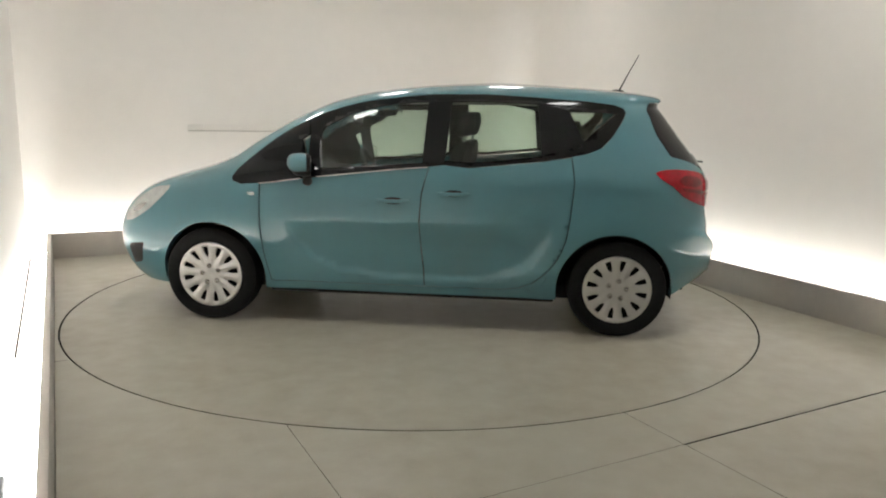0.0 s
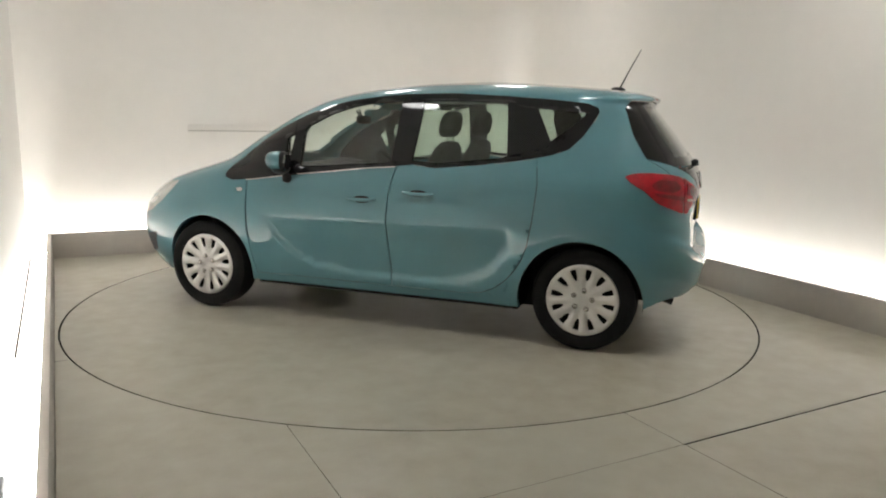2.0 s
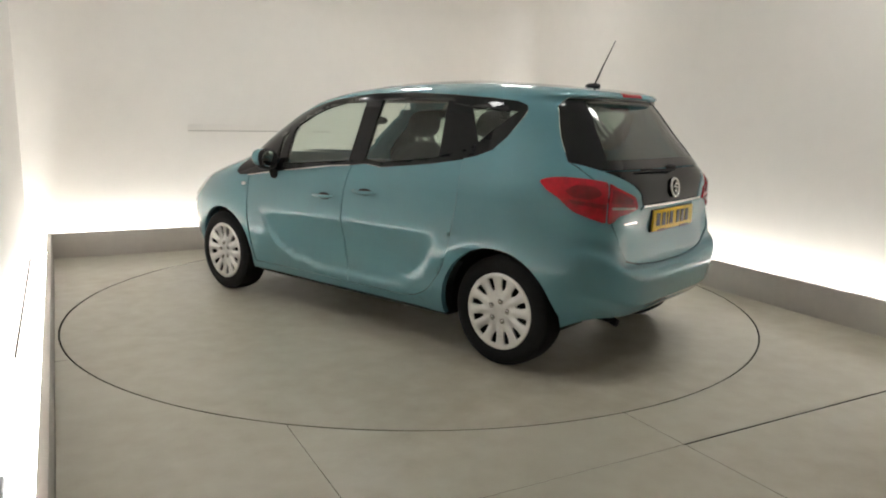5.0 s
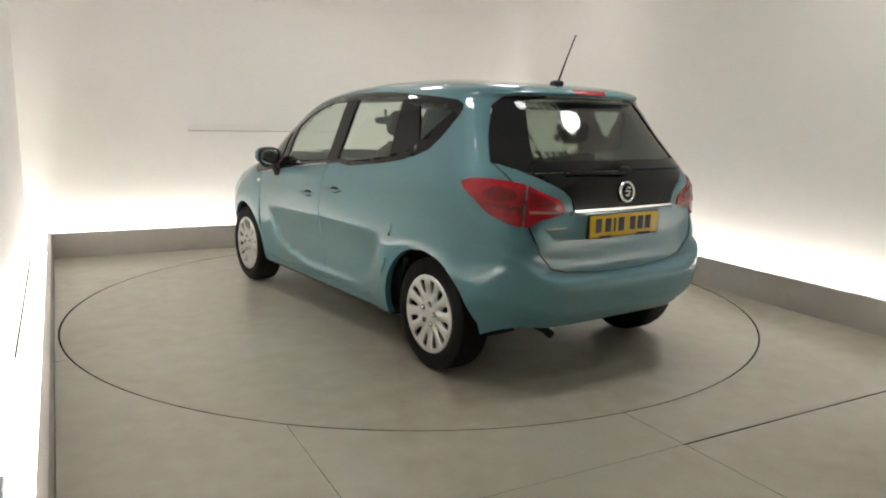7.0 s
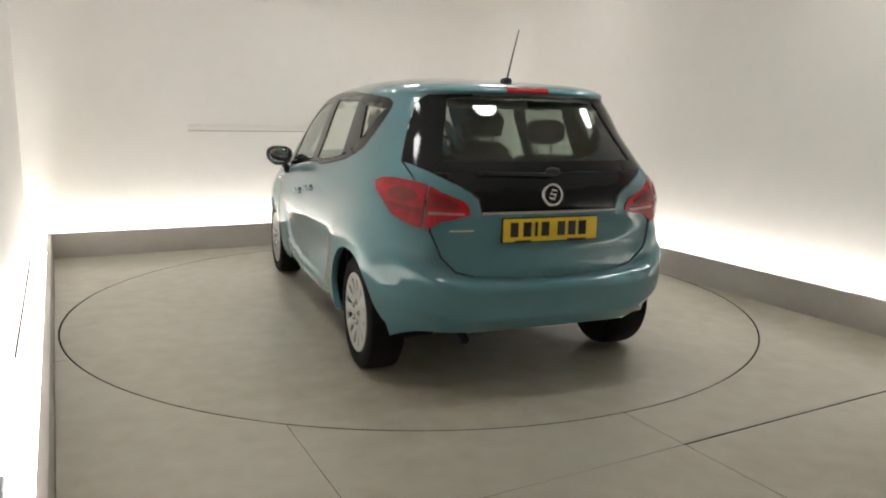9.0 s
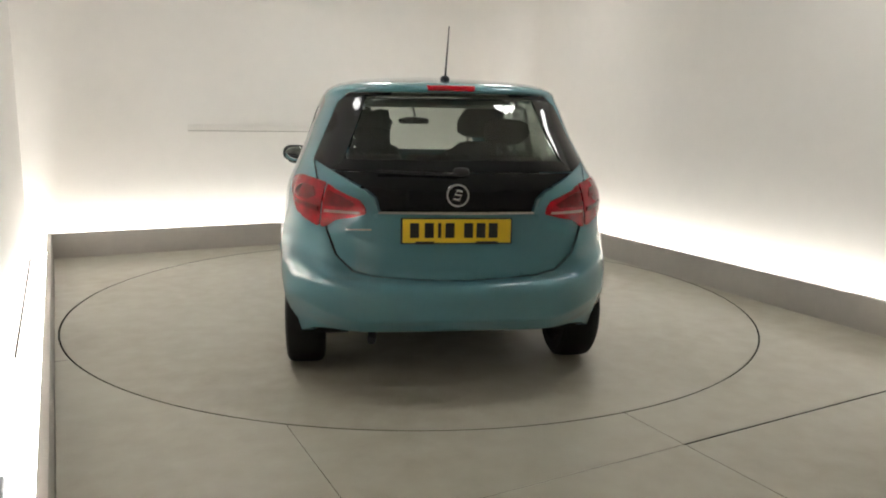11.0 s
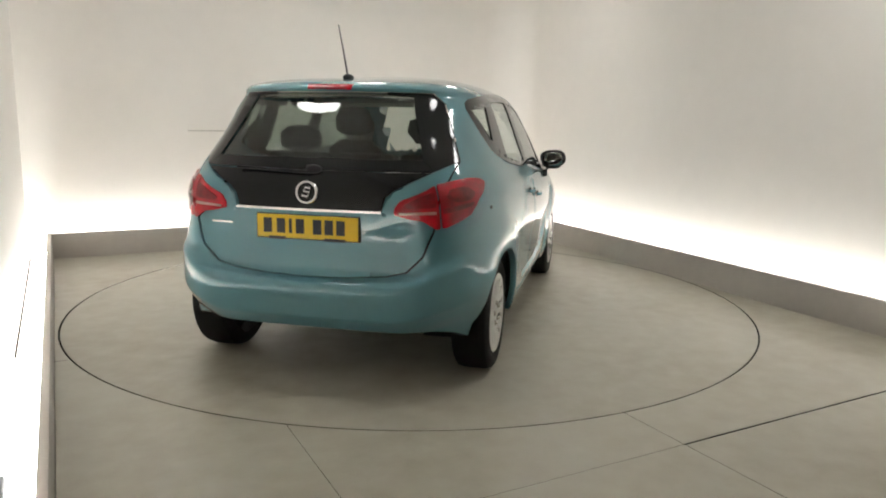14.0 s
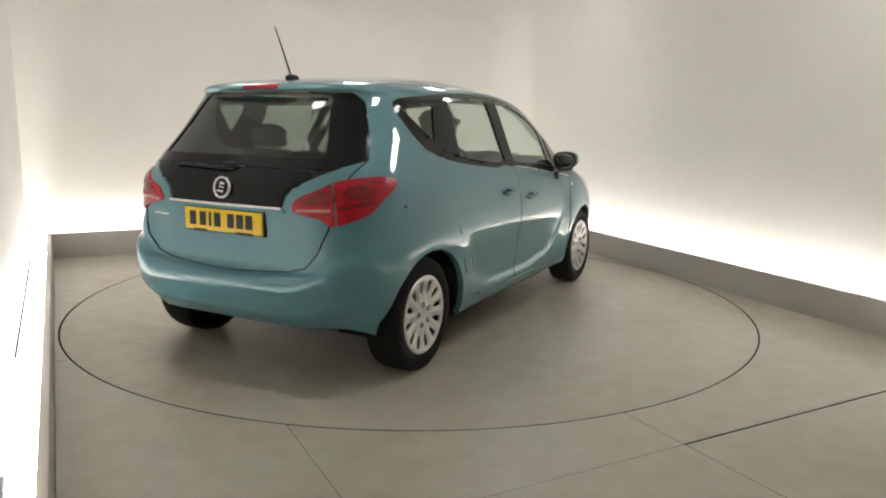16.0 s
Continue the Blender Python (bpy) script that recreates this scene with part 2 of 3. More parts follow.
def build_lights():
    h0, h1 = 0.03, 0.07
    end = -4.4
    runs = ((KERB_L - KERB_T - 0.035, KERB_L - KERB_T - 0.004, end, KERB_B), (KERB_R + KERB_T + 0.004, KERB_R + KERB_T + 0.035, -6.9, KERB_B),
            (KERB_L, KERB_R, KERB_B + KERB_T + 0.004, KERB_B + KERB_T + 0.035))
    for k, (x0, x1, y0, y1) in enumerate(runs):
        strip = tagged(new("light_strip"), "white glowing light strip behind a kerb board", "light strip", "trough light strips")
        part("diffuser", box(x0, x1, y0, y1, h0, h1, 0.006), STRIPGLOW, strip)
        part("channel", box(x0, x1, y0, y1, -0.02, h0 - 0.001), STEEL, strip)
        if k == 1:
            strip.matrix_basis = EAST
    first = None
    for x, y in ((0.12, -1.95), (1.62, -1.95), (-1.8, -0.9), (-1.4, 1.35), (0.12, 1.35), (1.62, 1.35)):
        if first:
            copy_thing(first, pose(x, y, CEIL))
            continue
        first = tagged(new("ceiling_light"), "round white ceiling lamp with a bright diffuser", "ceiling lamp", "ceiling lamps")
        first.matrix_basis = pose(x, y, CEIL)
        part("diffuser", lathe([(0.02, -0.03), (0.178, -0.03), (0.19, -0.025), (0.19, -0.012)], 40, "Z"), LAMPGLOW, first)
        part("rim", lathe([(0.192, -0.035), (0.215, -0.03), (0.22, 0.0), (0.192, 0.0)], 40, "Z", True), CHROME, first)


def build_turntable():
    top = tagged(new("turntable"), "grey-beige painted round turntable set in the floor", "turntable")
    part("deck", lathe([(0.3, -0.045), (DISC_R - 0.010, -0.045), (DISC_R - 0.010, -0.002), (DISC_R - 0.012, 0.0), (1.2, 0.0), (0.01, 0.0)], 240, "Z"), FLOORPAINT, top)
    part("rim_edge", lathe([(DISC_R - 0.0105, -0.04), (DISC_R - 0.0095, -0.04), (DISC_R - 0.0085, -0.0015), (DISC_R - 0.0095, -0.0015)], 240, "Z", True), GAPDARK, top, "dark edge of the turntable")
    return top


# ---- the car's outer surface: level outlines (x forward, y left, z up, origin midway between the axles) ----
def table(pairs, soften):
    z = np.arange(0.10, 1.70, 0.002)
    v = np.interp(z, [p[0] for p in pairs], [p[1] for p in pairs])
    k = np.exp(-0.5 * (np.arange(-40, 41) * 0.002 / soften) ** 2)
    return z, np.convolve(np.pad(v, 40, mode="edge"), k / k.sum(), mode="valid")


NOSE = table([(.18, 1.97), (.22, 2.04), (.28, 2.10), (.35, 2.145), (.45, 2.175), (.55, 2.17), (.62, 2.145), (.70, 2.10), (.76, 2.05), (.82, 1.98), (.86, 1.92),
              (.90, 1.83), (.94, 1.71), (.976, 1.59), (1.0, 1.51), (1.037, 1.39), (1.08, 1.31), (1.19, 1.14), (1.354, .85), (1.453, .62),
              (1.50, .47), (1.53, .34), (1.56, .13), (1.58, -.05), (1.595, -.30), (1.605, -.48)], 0.012)
TAIL = table([(.18, -1.85), (.26, -1.915), (.30, -1.936), (.33, -1.962), (.36, -1.967), (.42, -1.975), (.48, -1.986), (.53, -1.990), (.552, -1.984), (.570, -1.962), (.60, -1.945), (.66, -1.942), (.78, -1.922), (.88, -1.914),
              (.99, -1.91), (1.03, -1.902), (1.1, -1.867), (1.2, -1.795), (1.3, -1.72), (1.4, -1.64), (1.455, -1.59), (1.475, -1.60), (1.485, -1.625), (1.51, -1.61),
              (1.53, -1.53), (1.545, -1.42), (1.56, -1.27), (1.575, -1.05), (1.59, -.85), (1.60, -.70), (1.605, -.58)], 0.006)
WIDE = table([(.18, .80), (.22, .84), (.28, .862), (.4, .880), (.55, .889), (.64, .893), (.70, .894), (.76, .8915), (.85, .884), (.95, .870), (1.0, .857), (1.05, .836), (1.1, .814), (1.2, .775),
              (1.3, .739), (1.4, .702), (1.46, .675), (1.5, .645), (1.53, .60), (1.56, .52), (1.575, .46), (1.59, .34), (1.60, .20), (1.605, .08)], 0.010)
BEND_F = table([(.2, 4.0), (.7, 4.7), (.9, 4.7), (1.04, 4.5), (1.2, 4.8), (1.45, 4.9), (1.53, 3.8), (1.6, 2.6)], 0.02)
BEND_R = table([(.2, 5.6), (.5, 5.6), (.62, 5.4), (.95, 5.4), (1.10, 4.8), (1.28, 4.2), (1.4, 4.3), (1.45, 4.4), (1.53, 3.9), (1.6, 2.5)], 0.02)
BLADE = np.array([(.93, .84), (.88, .78), (.82, .65), (.74, .53), (.62, .43), (.45, .365), (.2, .335), (-.1, .325), (-.5, .32), (-1.1, .32)])


def smooth_step(x, a, b):
    u = np.clip((x - a) / (b - a), 0, 1)
    return u * u * (3 - 2 * u)


def blade_inset(x, z):
    """How far the door skins are drawn in behind and above the swept crease."""
    best = np.full(np.shape(x), 9.0)
    side = np.ones(np.shape(x))
    for (x0, z0), (x1, z1) in zip(BLADE, BLADE[1:]):
        dx, dz = x1 - x0, z1 - z0
        u = np.clip(((x - x0) * dx + (z - z0) * dz) / (dx * dx + dz * dz), 0, 1)
        d = np.hypot(x - x0 - u * dx, z - z0 - u * dz)
        s = np.sign((x - x0) * dz - (z - z0) * dx)
        side = np.where(d < best, s, side)
        best = np.minimum(d, best)
    d = best * side
    # the scoop dies out along the rear door's lower corner
    edge = np.interp(-x, [.42, .54, .64, .72, .78, .83, .87, .90, .94], [.25, .285, .31, .345, .40, .47, .54, .61, .70])
    return 0.019 * smooth_step(d, -0.003, 0.036) * (1 - smooth_step(z, 0.53, 0.715)) * smooth_step(z - edge, 0.015, 0.13) * smooth_step(x, -0.96, -0.78)


def level(z):
    xf, xr = np.interp(z, *NOSE), np.interp(z, *TAIL)
    return (xf + xr) / 2, (xf - xr) / 2, np.interp(z, *WIDE), np.interp(z, *BEND_F), np.interp(z, *BEND_R)


def surface(a, z, off=0.0):
    """Points of the outer skin at turning angles a (0 nose, pi tail) and heights z, moved out by off."""
    a, z = np.asarray(a, float), np.asarray(z, float)
    xc, half, w, nf, nr = level(z)
    c, s = np.cos(a), np.sin(a)
    n = np.where(c >= 0, nf, nr)
    r = (np.abs(c) ** n + np.abs(s) ** n) ** (-1 / n)
    y = (np.maximum(w + off, 0.02)) * r * s
    # the bumper's crease climbs towards the wheel arches
    lift = 0.15 * smooth_step(np.abs(y), 0.42, 0.86) * smooth_step(-c, 0.58, 0.74) * (1 - smooth_step(z, 0.72, 0.86))
    xr = np.interp(np.maximum(z - lift, 0.18), *TAIL)
    xr = np.where(z < 0.86, xr, xc - half)
    x = xc + (half + (xc - xr - half) * smooth_step(-c, 0.5, 0.6) + off) * r * c
    # flares over the wheels, carried round the rear bumper
    out = np.hypot(np.abs(x) - 1.31, z - 0.30)
    flare = 0.018 * (1 - smooth_step(out, 0.40, 0.62)) + 0.010 * smooth_step(-x, 1.2, 1.5) * (1 - smooth_step(z, 0.55, 0.80))
    flare = flare + 0.012 * smooth_step(x, 0.9, 1.25) * (1 - smooth_step(z, 0.75, 1.0))
    y = y + np.sign(s) * flare * smooth_step(np.abs(y), 0.45, 0.75)
    y = y - np.sign(s) * blade_inset(x, z) * smooth_step(np.abs(y), 0.5, 0.7)
    tail = (1 - smooth_step(np.abs(y), 0.48, 0.64)) * smooth_step(-x, 1.5, 1.7)
    step = 0.560 + 0.026 * np.minimum(np.abs(y) / 0.5, 1.2) ** 2
    x = x + 0.036 * tail * smooth_step(z - step, 0.0, 0.014) * (1 - smooth_step(z, 0.66, 0.95))
    low = 0.22 - 0.015 * smooth_step(x, 1.5, 1.7) + 0.085 * smooth_step(-x, 1.55, 1.8)
    zz = np.where(z < 0.5, low + (z - 0.22) * (0.5 - low) / 0.28, z)
    return np.stack([x, y, zz + np.minimum(off, 0) * smooth_step(z, 1.42, 1.58)], -1)


def side_angle(x, z):
    xc, half, w, nf, nr = level(z)
    u = np.clip((x - xc) / half, -0.9999, 0.9999)
    n = np.where(u >= 0, nf, nr)
    return np.arctan2((1 - np.abs(u) ** n) ** (1 / n), u)


def end_angle(y, z, front=False):
    xc, half, w, nf, nr = level(z)
    n = nf if front else nr
    v = np.clip(y / w, -0.999, 0.999)
    u = (1 - np.abs(v) ** n) ** (1 / n)
    return np.arctan2(v, u) if front else np.arctan2(v, -u) % (2 * math.pi)


CORNER = 0.023  # metres of skin for each degree of turning angle at the rear corner


def corner(points):
    return [(a * CORNER, z) for a, z in points]


def skin(points, face="side", off=0.0, thick=0.02, step=0.0313, flip=False, bevel=True):
    """A panel on the outer skin: the outline is (x, z) on the left side, or (y, z) on the tail or nose."""
    dense = [p for k, p in enumerate(points) if math.hypot(p[0] - points[k - 1][0], p[1] - points[k - 1][1]) > 1e-4]
    bm = bmesh.new()
    bm.faces.new([bm.verts.new((u, v, 0)) for u, v in dense])
    bmesh.ops.triangulate(bm, faces=bm.faces[:])
    us, vs = [p[0] for p in dense], [p[1] for p in dense]
    for lo, hi, no in ((min(us), max(us), (1, 0, 0)), (min(vs), max(vs), (0, 1, 0))):
        for k in range(int(math.floor(lo / step)) + 1, int(math.ceil(hi / step))):
            bmesh.ops.bisect_plane(bm, geom=bm.verts[:] + bm.edges[:] + bm.faces[:], plane_co=Vector(no) * (k * step), plane_no=no, dist=1e-5)
    bmesh.ops.triangulate(bm, faces=bm.faces[:])
    bm.verts.index_update()
    flat = np.array([v.co[:2] for v in bm.verts])
    if face == "corner":
        ang = np.radians(flat[:, 0] / CORNER)
    else:
        ang = side_angle(flat[:, 0], flat[:, 1]) if face == "side" else end_angle(flat[:, 0], flat[:, 1], face == "nose")
    outer, inner = surface(ang, flat[:, 1], off), surface(ang, flat[:, 1], off - thick)
    rim = {v.index for e in bm.edges if len(e.link_faces) == 1 for v in e.verts}
    soft = surface(ang, flat[:, 1], off - 0.004) if bevel else outer
    tris = [[v.index for v in f.verts] for f in bm.faces]
    edges = [(e.verts[0].index, e.verts[1].index) for e in bm.edges if len(e.link_faces) == 1]
    bm.free()
    sgn = np.array([1, -1 if flip else 1, 1])
    zz = flat[:, 1]
    du = surface(ang + 1e-3, zz, off) - surface(ang - 1e-3, zz, off)
    dv = surface(ang, zz + 2e-3, off) - surface(ang, zz - 2e-3, off)
    nrm = np.cross(du, dv)
    nrm /= np.maximum(np.linalg.norm(nrm, axis=1), 1e-12)[:, None]
    nrm[np.sum(nrm * (outer - np.array([0, 0, 0.7])), axis=1) < 0] *= -1
    nrm, outer, inner, soft = nrm * sgn, outer * sgn, inner * sgn, soft * sgn
    n = len(flat)
    coords = np.concatenate([np.array([soft[i] if i in rim else outer[i] for i in range(n)]), inner])
    faces = []
    for f in tris:
        a, b, c = (coords[k] for k in f[:3])
        g = list(f) if np.dot(np.cross(b - a, c - a), nrm[f[0]]) > 0 else list(f)[::-1]
        faces += [g, [k + n for k in reversed(g)]]
    walls = []
    mid = coords[:n].mean(axis=0)
    for p, q in edges:
        a, b, c = coords[p], coords[q], coords[q + n]
        walls.append([p, q, q + n, p + n] if np.dot(np.cross(b - a, c - a), a - mid) > 0 else [p + n, q + n, q, p])
    me = bpy.data.meshes.new("skin")
    me.from_pydata([tuple(c) for c in coords], [], faces + walls)
    me.shade_smooth()
    custom = []
    for k, f in enumerate(me.polygons):
        flatn = tuple(f.normal)
        for v in f.vertices:
            custom.append(tuple(nrm[v]) if k < len(faces) and k % 2 == 0 else flatn)
    me.normals_split_custom_set(custom)
    return me


# outlines on the side, as (x, z)
DLO_TOP = [(1.150, 1.005), (1.10, 1.06), (1.02, 1.13), (.913, 1.212), (.81, 1.277), (.699, 1.332), (.59, 1.377), (.476, 1.414), (.36, 1.443), (.261, 1.463), (.056, 1.487), (-.133, 1.504), (-.458, 1.508), (-.778, 1.493), (-1.098, 1.471), (-1.268, 1.452), (-1.325, 1.430)]
DLO_LOW = [(-1.338, 1.40), (-1.322, 1.36), (-1.257, 1.256), (-1.190, 1.185), (-1.094, 1.147), (-1.010, 1.130)]
REAR_SEAM = [(-1.010, 1.128), (-1.030, .98), (-1.024, .88), (-1.012, .75), (-.992, .62), (-.962, .53), (-.924, .466), (-.86, .39), (-.79, .335), (-.71, .300), (-.60, .285)]
FRONT_SEAM = [(.905, .285), (.930, .38), (.951, .485), (.967, .60), (.975, .718), (.980, .922)]
MID_SEAM = [(-.120, 1.050), (-.100, .97), (-.080, .88), (-.069, .703), (-.080, .55), (-.098, .40), (-.105, .285)]
# outlines on the tail, as (y, z), from the middle out
HATCH = [(0, 1.478), (.515, 1.472), (.572, 1.425), (.69, 1.14), (.668, 1.05), (.64, .95), (.625, .82), (.58, .70), (.50, .618), (.40, .594), (.20, .578), (0, .572)]


def build_shell(car):
    """The painted unit body with its openings cut through."""
    zs = np.concatenate([np.linspace(.233, .56, 18), np.linspace(.565, .62, 12), np.linspace(.63, .84, 14), np.linspace(.86, 1.06, 16), np.linspace(1.09, 1.42, 12), np.linspace(1.44, 1.605, 24)])
    fine = np.linspace(0, 2 * math.pi, 4001)
    ring = surface(fine, np.full(4001, 0.8))
    run = np.concatenate([[0], np.cumsum(np.linalg.norm(np.diff(ring, axis=0), axis=1))])
    n = 400
    ang = np.interp(np.arange(n) / n * run[-1], run, fine)
    bm = bmesh.new()

    def rings(off):
        return [[bm.verts.new(p) for p in surface(ang, np.full(n, z), off)] for z in zs]
    out, inn = rings(0.0), rings(-0.036)
    for rs in (out, inn):
        for p, q in zip(rs, rs[1:]):
            for i in range(n):
                bm.faces.new((p[i], p[(i + 1) % n], q[(i + 1) % n], q[i]))
        cap = bm.verts.new(sum((v.co for v in rs[-1]), Vector()) / n + Vector((0, 0, 0.001)))
        for i in range(n):
            bm.faces.new((rs[-1][i], rs[-1][(i + 1) % n], cap))
    for i in range(n):
        bm.faces.new((out[0][i], out[0][(i + 1) % n], inn[0][(i + 1) % n], inn[0][i]))
    me = finish(bm, PAINT)
    sides = DLO_TOP + DLO_LOW + REAR_SEAM[1:] + FRONT_SEAM + [(1.105, .912), (1.165, .93), (1.175, .955)]
    cuts = [prism(sides, -1.2, 1.2, "Y"), prism(mirrored(HATCH), -2.3, -1.42, "X"),
            prism(mirrored([(0, 1.075), (.60, 1.06), (.50, 1.36), (.44, 1.455), (0, 1.475)]), 0.2, 1.9, "X")]
    for x in (1.305, -1.30):
        arch = [(x + .362 * math.cos(a), .300 + .362 * math.sin(a)) for a in np.linspace(-.35, math.pi + .35, 40)] + [(x - .33, .1), (x + .33, .1)]
        cuts += [prism(arch, .5, 1.2, "Y"), prism(arch, -1.2, -.5, "Y")]
    me = carve(me, cuts)
    me.shade_smooth()
    me.set_sharp_from_angle(angle=radians(32))
    part("body", me, None, car, "teal metallic painted body shell")


def inset_poly(points, d):
    """The outline drawn in by d."""
    n = len(points)
    area = sum(points[i][0] * points[(i + 1) % n][1] - points[(i + 1) % n][0] * points[i][1] for i in range(n))
    sg = 1 if area > 0 else -1
    out = []
    for i in range(n):
        p, a, b = (Vector(points[k % n]) for k in (i, i - 1, i + 1))
        e, f = (p - a).normalized(), (b - p).normalized()
        ne, nf = Vector((-e.y, e.x)) * sg, Vector((-f.y, f.x)) * sg
        m = (ne + nf)
        m = m / max(m.length_squared, 0.4) * 2
        out.append(tuple(p + m * d))
    return out


def build_sides(car):
    front = MID_SEAM[::-1] + [(.091, 1.033), (.277, 1.011), (.584, .976), (.86, .936), (.976, .9225)] + FRONT_SEAM[::-1][1:]
    rear = MID_SEAM + REAR_SEAM[::-1] + [(-.80, 1.095), (-.619, 1.075), (-.373, 1.050), (-.231, 1.064)]
    panes = {"front_quarter_glass": [(.93, 1.03), (.83, 1.115), (.72, 1.195), (.665, 1.23), (.66, 1.0), (.90, .985)],
             "front_door_glass": [(.605, 1.02), (.62, 1.262), (.52, 1.325), (.42, 1.373), (.27, 1.418), (.123, 1.444), (-.085, 1.458), (-.062, 1.068)],
             "rear_door_glass": [(-.225, 1.082), (-.255, 1.462), (-.46, 1.468), (-.80, 1.452), (-.85, 1.125), (-.62, 1.098), (-.37, 1.074)],
             "rear_quarter_glass": [(-.956, 1.424), (-1.285, 1.400), (-1.293, 1.377), (-1.155, 1.213), (-1.10, 1.192), (-1.055, 1.24)]}
    top = [p for p in DLO_TOP if p[0] < .62]
    trims = {"front_pillar_trim": [(1.175, .955)] + [p for p in DLO_TOP if p[0] > .66] + [(.68, 1.235), (.73, 1.205), (.83, 1.128), (.945, 1.03), (.905, .975), (.66, .992), (.66, .967), (.86, .938), (.97, .925), (1.105, .914), (1.165, .932)],
             "quarter_pillar_trim": [(.695, 1.330), (.59, 1.374), (.575, 1.30), (.605, 1.24), (.575, .98), (.67, .967), (.672, 1.235)],
             "top_trim": top + [(-1.338, 1.40), (-1.29, 1.392), (-1.08, 1.412), (-.95, 1.418), (-.80, 1.446), (-.46, 1.462), (-.133, 1.456), (.123, 1.438), (.27, 1.411), (.42, 1.365), (.585, 1.285)],
             "centre_pillar_trim": [(-.072, 1.046), (-.095, 1.46), (-.245, 1.466), (-.215, 1.066)],
             "rear_pillar_trim": [(-.83, 1.10), (-.79, 1.456), (-.972, 1.436), (-1.07, 1.24), (-1.12, 1.175), (-1.094, 1.149), (-.925, 1.116)],
             "waist_trim": [(.60, .976), (.60, 1.024), (.09, 1.060), (-.114, 1.078), (-.231, 1.090), (-.373, 1.080), (-.619, 1.104), (-.80, 1.126), (-1.05, 1.20), (-1.10, 1.198), (-1.145, 1.218), (-1.285, 1.382), (-1.285, 1.40), (-1.336, 1.40),
                            (-1.320, 1.36), (-1.257, 1.258), (-1.190, 1.187), (-1.094, 1.149), (-1.010, 1.132), (-.80, 1.097), (-.619, 1.077), (-.373, 1.052), (-.231, 1.066), (-.12, 1.052), (.091, 1.035), (.277, 1.013)]}
    for flip in (False, True):
        sg = -1 if flip else 1
        doors = []
        for name, outline, hx, hz in (("front_door", front, .10, .842), ("rear_door", rear, -.285, .895)):
            door = part(name, skin(inset_poly(outline, 0.0035), "side", 0.0, 0.03, flip=flip), PAINT, car, "teal metallic painted door")
            y = float(surface(side_angle(hx, hz), hz)[1])
            bar = blob(0, 0, 0, .105, .012, .012, 3.2)
            for v in bar.verts:
                v.co = Vector((hx + v.co.x, sg * (y + .026 + v.co.y - 1.2 * v.co.x ** 2), hz + v.co.z + .006 * (v.co.x / .1) ** 2 - 0.008))
            part("door_handle", bar, PAINT, door, "teal painted grab handle")
            # near-black blob on the skin stands for shade in the painted handle recess
            shade_blob = blob(0, 0, 0, .068, .008, .026, 2.2)
            for v in shade_blob.verts:
                v.co = Vector((hx + v.co.x, sg * (y + v.co.y - 0.003), hz + v.co.z - .010))
            part("handle_recess", shade_blob, UNDER, door, "dark blob for the shade behind the handle")
            doors.append(door)
        for name, o in panes.items():
            ob = part(name, skin(rounded(inset_poly(o, -0.012), .02), "side", -0.006, 0.004, .04, flip, False), GLASS, car, "clear green-tinted side window glass")
            ob.visible_shadow = False
        for name, o in trims.items():
            part(name, skin(o, "side", -0.001, 0.022, .04, flip, False), BLACKGLOSS, car, "gloss black window surround")
        # chrome line under the side windows, in place of the painted edge's highlight
        part("waist_moulding", skin([(.97, .918), (.86, .931), (.584, .970), (.277, 1.005), (.091, 1.027), (-.114, 1.045), (-.114, 1.051), (.091, 1.034), (.277, 1.012), (.584, .977), (.86, .938), (.97, .925)], "side", 0.013, 0.018, .04, flip, False), CHROME, car, "thin chrome line standing for the highlight under the front window")
        # tail lamps in two pieces
        outer = corner([(129.2, 1.040), (130.2, 1.055), (131.6, 1.062), (134, 1.065), (138.2, 1.057), (142.4, 1.041), (142.4, .834), (141, .842), (138, .868), (135.8, .892), (134.3, .925), (133, .958), (130.6, 1.0)])
        inner = corner([(142.8, 1.038), (145, 1.014), (148.5, .987), (151.8, .963), (153.3, .93), (153.6, .897), (150, .879), (146.5, .868), (143.9, .832), (142.8, .833)])
        lamp = part("tail_lamp", skin(rounded(outer, .014), "corner", .008, .03, .018, flip), REDLENS, car, "glossy red tail lamp")
        part("lens_band", skin(rounded(corner([(134.5, .955), (135.2, .935), (142.0, .905), (142.0, .93)]), .006), "corner", .0115, .012, .015, flip, False), DARKRED, lamp, "darker red inner band")
        part("lens_bowl", skin(rounded(corner([(133.5, 1.0), (135.5, 1.03), (139.5, 1.02), (141, .98), (138.5, .955), (135, .965)]), .02), "corner", .0115, .012, .015, flip, False), DARKRED, lamp, "dark red lamp bowl")
        lamp = part("tail_lamp", skin(rounded(inner, .012), "corner", .008, .03, .018, flip), REDLENS, car, "glossy red tail lamp")
        part("lens_band", skin(rounded(corner([(143.6, .903), (143.6, .917), (152.2, .909), (152.4, .898)]), .004), "corner", .0115, .012, .015, flip, False), CLEARLENS, lamp, "pale reversing lens")
        part("lens_bowl", skin(rounded(corner([(143.4, .935), (143.4, 1.01), (147, .985), (151, .945), (150, .928)]), .012), "corner", .0115, .012, .015, flip, False), DARKRED, lamp, "dark red lamp bowl")
        # front lamps
        lamp = part("headlamp", skin(rounded([(1.62, .885), (1.76, .865), (1.90, .79), (2.00, .67), (1.985, .625), (1.90, .645), (1.77, .72), (1.66, .82)], .03), "side", .006, .03, .02, flip), HEADLENS, car, "clear silver headlamp")
